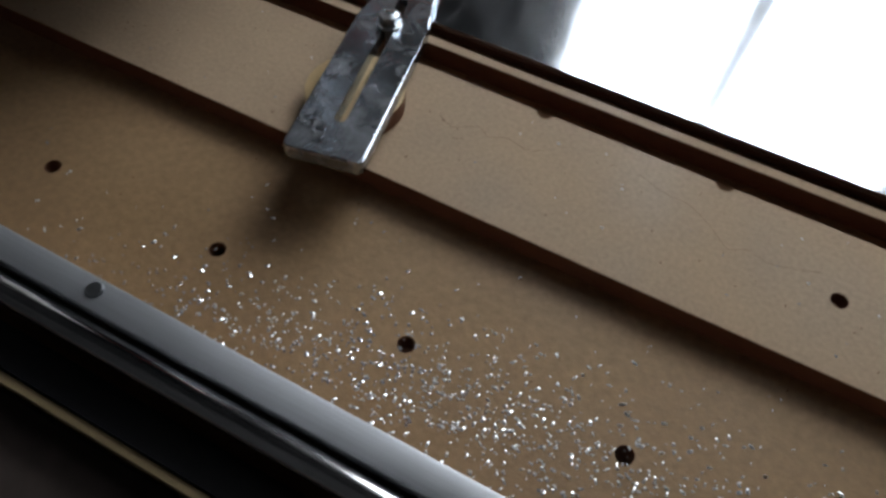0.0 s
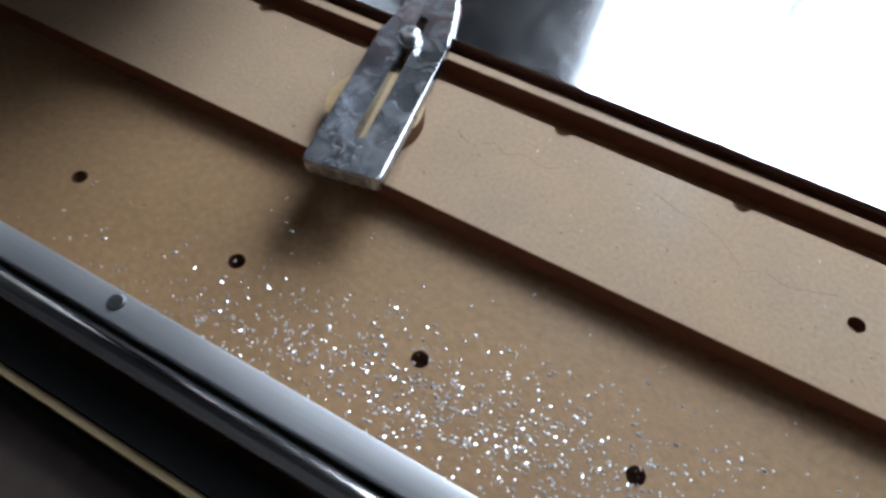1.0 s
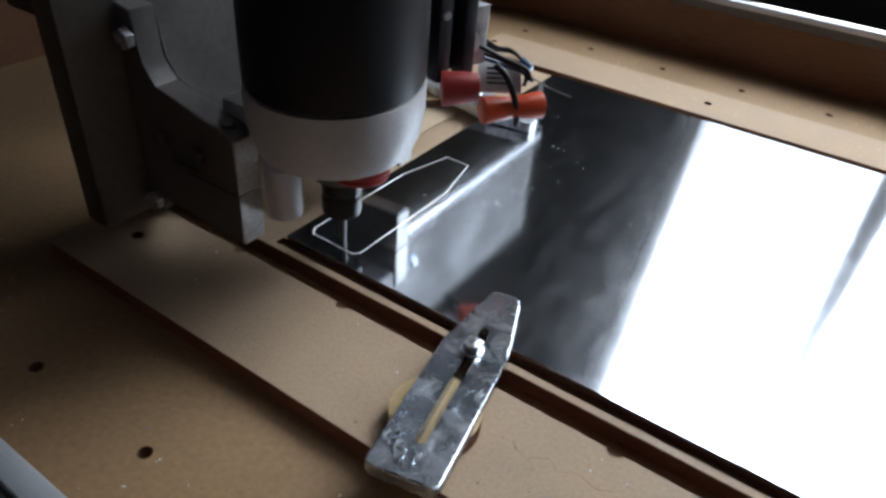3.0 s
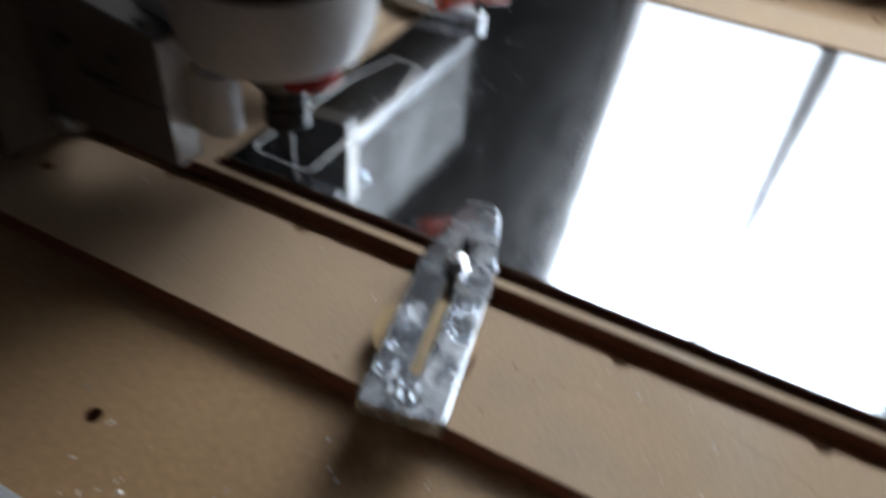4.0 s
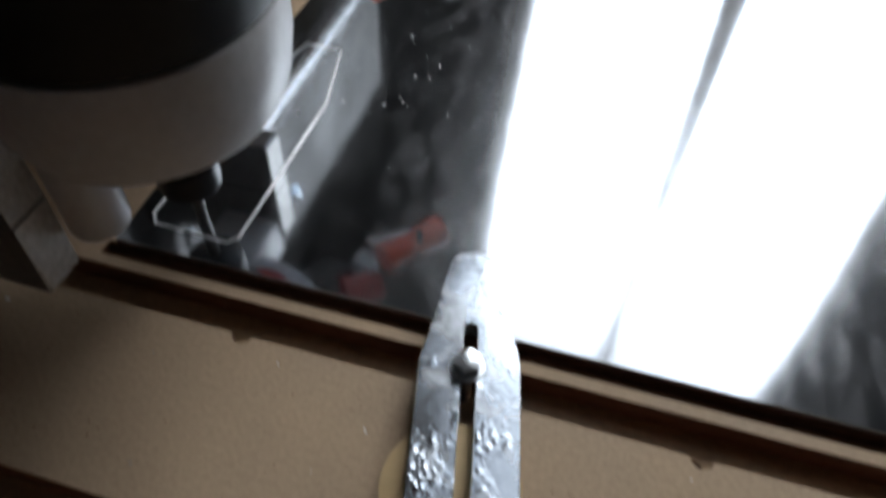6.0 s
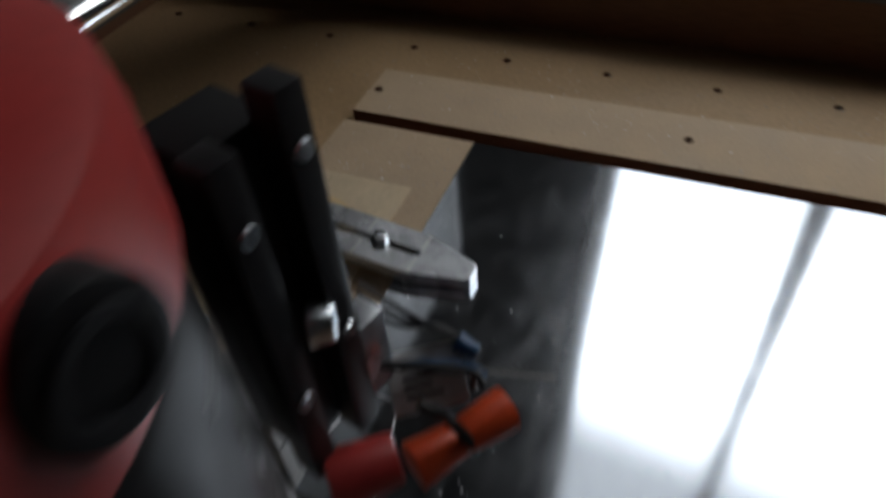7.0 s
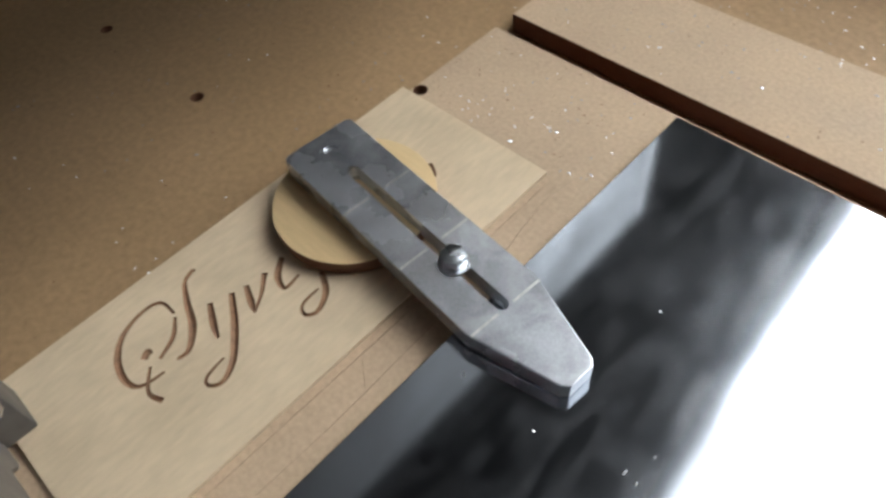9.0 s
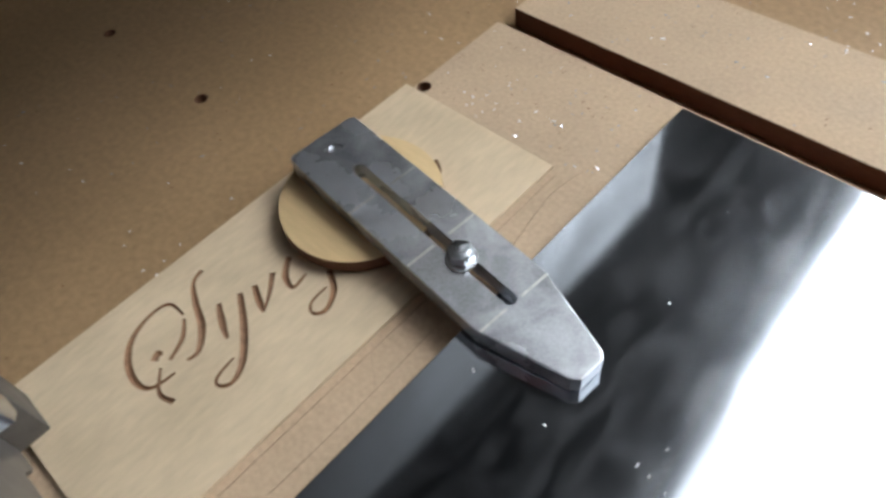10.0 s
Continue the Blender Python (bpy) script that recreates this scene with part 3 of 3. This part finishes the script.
def oval_patch(a0, a1, z0, z1, k=1.005):
    n = max(3, int((a1 - a0) / 2))
    an = [a0 + (a1 - a0) * i / n for i in range(n + 1)]
    return prism([oval_at(a, k + 0.004) for a in an] + [oval_at(a, k - 0.01) for a in reversed(an)], z0, z1)


for a0, a1, z0, z1 in ((a - 30, b - 30, c, d) for a, b, c, d in ((30, 52, 0.1635, 0.1690), (26, 38, 0.1745, 0.1758), (28, 50, 0.1800, 0.1812), (31, 36, 0.1850, 0.1915), (42, 50, 0.1890, 0.1975), (30, 48, 0.2025, 0.2037), (30, 46, 0.2070, 0.2082), (32, 50, 0.2115, 0.2127), (40, 52, 0.2180, 0.2250), (24, 44, 0.2300, 0.2313), (24, 40, 0.2355, 0.2368))):
    sp_part("printed_bar", oval_patch(a0, a1, z0, z1), M_PRINT, "", False)
sp_part("collar_mark", oval_patch(4, 12, 0.121, 0.1222, 1.013), M_BLACK, "", False)
knob = sp_part("brush_cap", cyl(at_sp(0.045, -0.002, 0.284), at_sp(0.0725, -0.003, 0.285), 0.0145, 0.0135, 40, None, 0.002), M_BLACK, "round black brush cap")
sp_part("brush_slot", lathe_ring(at_sp(0.0726, -0.003, 0.285), 0.0075, 0.0100), M_BLACK_MET)

# spindle carriage: back plate, two clamp arms, bolts
carriage = empty("spindle_carriage", (0.03, 0.12, 0.02))
tagged(carriage, "aluminium spindle carriage with bolted clamp arms", "spindle mount")


def ca(name, bm, m, label="", smooth=True):
    o = part(name, bm, m, None, label, smooth)
    inv_parent(o, carriage)
    return o


PX = SP[0] - 0.122
ca("back_plate", box(PX - 0.022, PX, SP[1] - 0.112, SP[1] + 0.112, 0.018, 0.40, 0.0012), M_ALU_DULL, "thick aluminium back plate")


def arm(y0, y1, x_end):
    side = [(PX + 0.0005, 0.022), (PX + 0.012, 0.020), (PX + 0.02, 0.034), (x_end - 0.002, 0.0275), (x_end, 0.029), (x_end, 0.0655), (x_end, 0.106), (x_end - 0.002, 0.108), (PX + 0.030, 0.122), (PX + 0.020, 0.134), (PX + 0.016, 0.168), (PX + 0.0005, 0.170)]
    bm = bmesh.new()
    lo = [bm.verts.new((x, y0, z)) for x, z in side]
    hi = [bm.verts.new((x, y1, z)) for x, z in side]
    k = len(side)
    f1, f2 = bm.faces.new(lo), bm.faces.new(hi[::-1])
    for i in range(k):
        bm.faces.new((lo[i], lo[(i + 1) % k], hi[(i + 1) % k], hi[i]))
    bmesh.ops.bevel(bm, geom=list(f1.edges) + list(f2.edges), offset=0.0008, segments=2, affect='EDGES')
    o = ca("clamp_arm", bm, M_ARM, "scuffed aluminium clamp arm")
    ym = (y0 + y1) / 2
    tools = [box(x_end - 0.05, x_end + 0.01, y0 - 0.01, y1 + 0.01, 0.066, 0.0675), box(PX + 0.035, PX + 0.062, y0 - 0.002, y0 + 0.004, 0.070, 0.082)]
    cut(o, tools)
    # bare end faces; the window brightness they face is put into the paler metal
    o.data.materials.append(M_PALE)
    for p in o.data.polygons:
        if p.normal.x > 0.9 and p.center.x > x_end - 0.002:
            p.material_index = len(o.data.materials) - 1
    return o


YA = SP[1] - 0.074
arm(YA, YA + 0.019, SP[0] - 0.022)
YB = SP[1] + 0.083
arm(YB, YB + 0.017, SP[0] - 0.010)
ca("clamp_jaw", box(SP[0] - 0.052, SP[0] - 0.021, YA + 0.0192, SP[1] - 0.030, 0.09, 0.121, 0.001), M_GREY)
ca("clamp_jaw", box(SP[0] - 0.050, SP[0] - 0.012, SP[1] + 0.034, YB - 0.0002, 0.09, 0.121, 0.001), M_GREY)


def bolt(p, d, r=0.0045, head=0.005, shank=0.0, m=None):
    p, d = Vector(p), Vector(d).normalized()
    q = p + d * shank
    o = ca("mount_bolt", cyl(q, q + d * head, r, None, 6, None, 0.0005), m or M_STEEL, "", True)
    if shank:
        s = part("bolt_shank", cyl(p - d * 0.004, q, r * 0.55, None, 16), m or M_STEEL, o, "threaded bolt shank")
    return o


for x, z in ((PX + 0.030, 0.088), (PX + 0.066, 0.086)):
    bolt((x, YA + 0.001, z), (0, -1, 0), 0.0052, 0.004, 0.0035, M_ALU_DULL)
for x, z in ((PX + 0.012, 0.150), (PX + 0.010, 0.030)):
    bolt((x, YA - 0.0005, z), (0, -1, 0), 0.0072, 0.006, 0.0, M_ALU)
bolt((SP[0] - 0.036, YA + 0.009, 0.108), (0, 0, 1), 0.0055, 0.005, 0.0, M_ALU_DULL)
for x, z in ((PX + 0.050, 0.100), (PX + 0.100, 0.100)):
    bolt((x, YB + 0.016, z), (0.15, 1, 0.1), 0.0056, 0.0052, 0.018)
ca("standoff", cyl((SP[0] - 0.012, SP[1] - 0.045, 0.045), (SP[0] - 0.012, SP[1] - 0.045, 0.0835), 0.0125, None, 32, None, 0.003), M_GREY, "pale round standoff")

# black cover with screws beside the motor
cover = empty("side_cover", at_sp(0.01, 0.08, 0.13))
tagged(cover, "black ribbed cover bracket with steel screws beside the motor", "cover bracket")
CT = Matrix.Translation(at_sp(0.027, 0.068, 0)) @ Matrix.Rotation(radians(-14), 4, 'Z')


def cv(name, bm, m, label=""):
    o = part(name, bm, m, None, label)
    inv_parent(o, cover)
    return o


cv("cover_web", box(-0.020, 0.004, -0.006, 0.022, 0.126, 0.262, 0.001, None, CT), M_BLACK)
for k, (y, top) in enumerate(((-0.010, 0.266), (0.0135, 0.274))):
    cv("cover_rib", box(0.0042, 0.0160, y, y + 0.0105, 0.124, top, 0.0012, None, CT), M_BLACK_MET)
    for z in (0.170, 0.243):
        c = CT @ Vector((0.0160, y + 0.0052, z + 0.012 * k))
        d = CT.to_3x3() @ Vector((0.0014, 0, 0))
        cv("screw", cyl(c, c + d, 0.0032, 0.0028, 20), M_STEEL, "small steel screw")
c = CT @ Vector((0.014, 0.006, 0.196))
cv("cable_lug", cyl(c, c + CT.to_3x3() @ Vector((0.006, 0.006, 0)), 0.0075, 0.006, 24, None, 0.001), M_STEEL)
cv("clip_plate", box(0.000, 0.012, 0.026, 0.040, 0.128, 0.170, 0.0015, None, CT), M_ALU)

cv("red_guard", cyl((0.160, 0.2280, 0.204), (0.160, 0.2350, 0.204), 0.0165, 0.0158, 48, None, 0.0015), M_RED, "rounded red plastic guard")

# wiring: sleeves, label, tie
wiring = empty("wiring_bundle", (0.235, 0.225, 0.09))
tagged(wiring, "bundle of insulated wire connectors held by a black cable tie", "wiring")


def wi(name, bm, m, label="", up=None):
    o = part(name, bm, m, None, label)
    inv_parent(o, wiring)
    return o


R1A, R1B = Vector((0.2065, 0.188, 0.1165)), Vector((0.2265, 0.2045, 0.1185))
sl = wi("red_sleeve", cyl(R1A, R1B, 0.0125, 0.0098, 32, None, 0.001), M_RED, "dark red conical sleeve")
wi("sleeve_bore", cyl(R1B + (R1B - R1A).normalized() * 0.0001, R1B + (R1B - R1A).normalized() * 0.0004, 0.0055, None, 24), M_BLACK)
A, B = Vector((0.2270, 0.2120, 0.0985)), Vector((0.2545, 0.2500, 0.0990))
mid = A.lerp(B, 0.48)
bm = cyl(A, mid, 0.0105, 0.0078, 24, None, 0.0008)
cyl(mid, B, 0.0078, 0.0102, 24, bm, 0.0008)
wi("orange_connector", bm, M_ORANGE, "pinched orange-red wire connector")
TAG = Matrix.Translation((0.221, 0.244, 0.1130)) @ Matrix.Rotation(radians(35), 4, 'Z') @ Matrix.Rotation(radians(-52), 4, 'X')
wi("paper_label", box(-0.016, 0.016, -0.0012, 0.0012, -0.013, 0.013, 0.0004, None, TAG), M_LABEL, "crumpled pale printed tag")
for k in range(4):
    wi("tag_print", box(-0.010, 0.006 - 0.004 * (k % 2), -0.0016, -0.00125, -0.007 + 0.004 * k, -0.0056 + 0.004 * k, 0, None, TAG), M_BLACK)
wi("cable_tie", tube([(0.228, 0.222, 0.130), (0.236, 0.224, 0.124), (0.243, 0.226, 0.112), (0.246, 0.2290, 0.098), (0.2455, 0.2330, 0.086)], 0.0023, 10), M_BLACK, "black nylon cable tie")
for k, (p, m) in enumerate((([(0.190, 0.2150, 0.150), (0.205, 0.226, 0.140), (0.225, 0.2380, 0.130), (0.240, 0.246, 0.124), (0.245, 0.247, 0.116)], M_BLACK), ([(0.188, 0.217, 0.143), (0.206, 0.231, 0.133), (0.226, 0.243, 0.126), (0.239, 0.249, 0.119), (0.240, 0.248, 0.110)], M_BLACK_MET), ([(0.186, 0.219, 0.137), (0.204, 0.232, 0.129), (0.222, 0.246, 0.122), (0.236, 0.252, 0.118), (0.244, 0.254, 0.113)], M_BLUE))):
    wi("wire", tube(p, 0.0017, 8), m)
for k in range(3):
    wi("wire", tube([(0.1800, 0.2630 + 0.003 * k, 0.128 + 0.002 * k), (0.2030, 0.2570 + 0.004 * k, 0.126), (0.2200, 0.2620 - 0.002 * k, 0.1265 + 0.0015 * k), (0.2330, 0.2600 + 0.001 * k, 0.121)], 0.0012, 8), M_BLACK_MET)
wi("blue_plug", cyl((0.2290, 0.2600, 0.1225), (0.2385, 0.2590, 0.1190), 0.0042, 0.0036, 16, None, 0.0006), M_BLUE, "small blue wire plug")
wi("bare_end", tube([(0.240, 0.252, 0.117), (0.256, 0.262, 0.108), (0.270, 0.268, 0.104)], 0.0006, 6), M_ALU_DULL, "loose bare wire end")

wiring.location += Vector((-0.004, -0.004, 0.004))

# gantry beam over the bed
gantry = empty("gantry_beam", (0.0, 0.3, 0.2))
tagged(gantry, "aluminium gantry beam with a polished guide rod", "gantry")


def ga(name, bm, m, label=""):
    o = part(name, bm, m, None, label)
    inv_parent(o, gantry)
    return o


# upper part is added out of view, to shade the left of the bed
ga("beam", box(-0.095, -0.006, YN - 0.007, YF + 0.007, 0.205, 0.42, 0.002), M_BEAM, "brushed aluminium beam")
ga("guide_rod", cyl((0.004, YN - 0.0078, 0.212), (0.004, YF + 0.0078, 0.212), 0.008, None, 32), M_ROD, "polished steel rod")
ga("beam_lip", box(-0.0055, -0.002, YN - 0.007, YF + 0.007, 0.198, 0.222), M_ALU_DULL)
ga("carriage_block", box(-0.090, PX - 0.0225, SP[1] - 0.07, SP[1] + 0.07, 0.14, 0.2045, 0.002), M_BLACK_MET)
# unseen legs, carried up to the beam's top to block window light
for y in (YN - 0.026, YF + 0.008):
    ga("gantry_leg", box(-0.120, -0.005, y, y + 0.018, 0.075, 0.42, 0.002), M_ALU_DULL, "unseen wide side plate of the gantry, made tall to block light")

# the head stands part of the way along its travel
for o in (spindle, carriage, cover, wiring):
    o.location += Vector((0.004, 0.008, 0.0))
gantry.location.x += 0.006

# ---- metal chips and torn fibres ----
rng = np.random.default_rng(7)


def scatter(name, spots, label, material=None, category="metal chips"):
    verts, faces = [], []
    for x, y, z, s in spots:
        a, k = rng.uniform(0, 6.28), len(verts)
        c, d = math.cos(a), math.sin(a)
        ln, wd, ht = s * rng.uniform(0.6, 1.5), s * rng.uniform(0.3, 0.6), s * rng.uniform(0.3, 0.8)
        for u, v, w in ((-1, -1, 0), (-1, 1, 0), (0, -1, 1), (0, 1, 1.1), (1, -1, 0.15), (1, 1, 0)):
            verts.append((x + c * u * ln - d * v * wd, y + d * u * ln + c * v * wd, z + 0.0001 + w * ht))
        faces += [(k, k + 2, k + 3, k + 1), (k + 2, k + 4, k + 5, k + 3), (k, k + 4, k + 2), (k + 1, k + 3, k + 5)]
    me = bpy.data.meshes.new(name)
    me.from_pydata(verts, [], faces)
    me.materials.append(material or M_CHIP)
    return tagged(new(name, me), label, category, kind="stuff")


spots = []
while len(spots) < 1500:
    x = rng.normal(0.45, 0.095)
    y = -0.094 + 0.10 * (x - 0.42) + rng.normal(0, 0.014) + abs(rng.normal(0, 0.016)) - 0.004
    if -0.13 < y < -0.003:
        spots.append((x, y, ZB, rng.uniform(0.0004, 0.00115)))
for n, (xa, xb, ya, yb, z) in ((120, (0.3, 0.75, -0.125, -0.01, ZB)), (38, (0.38, 0.7, 0.003, 0.078, 0.0)), (220, (-0.1, 0.75, 0.657, 0.74, ZB)), (140, (0.02, 0.75, 0.58, 0.65, 0.0)), (110, (-0.2, -0.006, 0.3, 0.7, ZB)), (55, (0.004, 0.12, 0.49, 0.555, 0.0)), (36, (0.14, 0.75, 0.14, 0.55, 0.0041)), (30, (0.18, 0.26, 0.24, 0.40, 0.0041)), (18, (0.0, 0.3, 0.003, 0.078, 0.0)), (40, (-0.34, 0.2, -0.125, -0.01, ZB))):
    spots += [(rng.uniform(xa, xb), rng.uniform(ya, yb), z, rng.uniform(0.0004, 0.0009)) for _ in range(n)]
scatter("metal_chips", spots, "scattered bright aluminium milling chips on the boards")

dust = []
for n, (xa, xb, ya, yb, z) in ((90, (0.01, 0.7, 0.002, 0.079, 0.0)), (60, (0.01, 0.7, 0.58, 0.65, 0.0)), (45, (0.004, 0.125, 0.486, 0.557, 0.0)), (90, (-0.2, 0.6, -0.125, -0.004, ZB)), (90, (-0.25, -0.006, 0.2, 0.72, ZB))):
    dust += [(rng.uniform(xa, xb), rng.uniform(ya, yb), z, rng.uniform(0.0002, 0.0006)) for _ in range(n)]
scatter("wood_dust", dust, "fine dark brown wood dust specks on the boards", M_EDGE, "wood dust")

near_strip = bpy.data.objects["bed_strip"]
for pts in ([(0.362, 0.052), (0.372, 0.047), (0.384, 0.054), (0.392, 0.050), (0.401, 0.0545), (0.412, 0.052), (0.421, 0.056)],
            [(0.470, 0.066), (0.486, 0.0605), (0.498, 0.0600), (0.512, 0.052), (0.523, 0.043), (0.531, 0.047), (0.545, 0.045), (0.566, 0.052)],
            [(0.375, 0.040), (0.381, 0.0425)], [(0.455, 0.064), (0.459, 0.0655)]):
    o = part("torn_fibre", tube([(x, y, -0.0001) for x, y in pts], 0.00015, 5, None, 4), M_EDGE, None)
    o.parent = near_strip
for ob in [o for o in bpy.data.objects if o.name.startswith("bed_strip.001")]:
    for pts, w in (([(0.104, 0.24), (0.1045, 0.36), (0.104, 0.482)], 0.0011), ([(0.118, 0.27), (0.119, 0.33), (0.1165, 0.40)], 0.0006), ([(0.105, 0.355), (0.118, 0.345)], 0.0007), ([(0.104, 0.40), (0.116, 0.425), (0.110, 0.47), (0.115, 0.50)], 0.0006)):
        cut(ob, [ribbon(smooth_path([(x, y, 0) for x, y in pts], 4), w, -0.0006, 0.002)], None)

# small pieces that sit on a part
def under(child, up):
    child.parent = up
    child.matrix_parent_inverse = Matrix()


for o in list(bpy.data.objects):
    kind = o.name.split(".")[0]
    if kind == "printed_bar":
        under(o, bpy.data.objects["motor_body"])
    elif kind == "brush_slot":
        under(o, bpy.data.objects["motor_cap"])
    elif kind == "brush_cap":
        under(o, bpy.data.objects["motor_cap"])
    elif kind == "collar_mark":
        under(o, bpy.data.objects["collar"])
    elif kind == "sleeve_bore":
        under(o, bpy.data.objects["red_sleeve"])
    elif kind == "tag_print":
        under(o, bpy.data.objects["paper_label"])
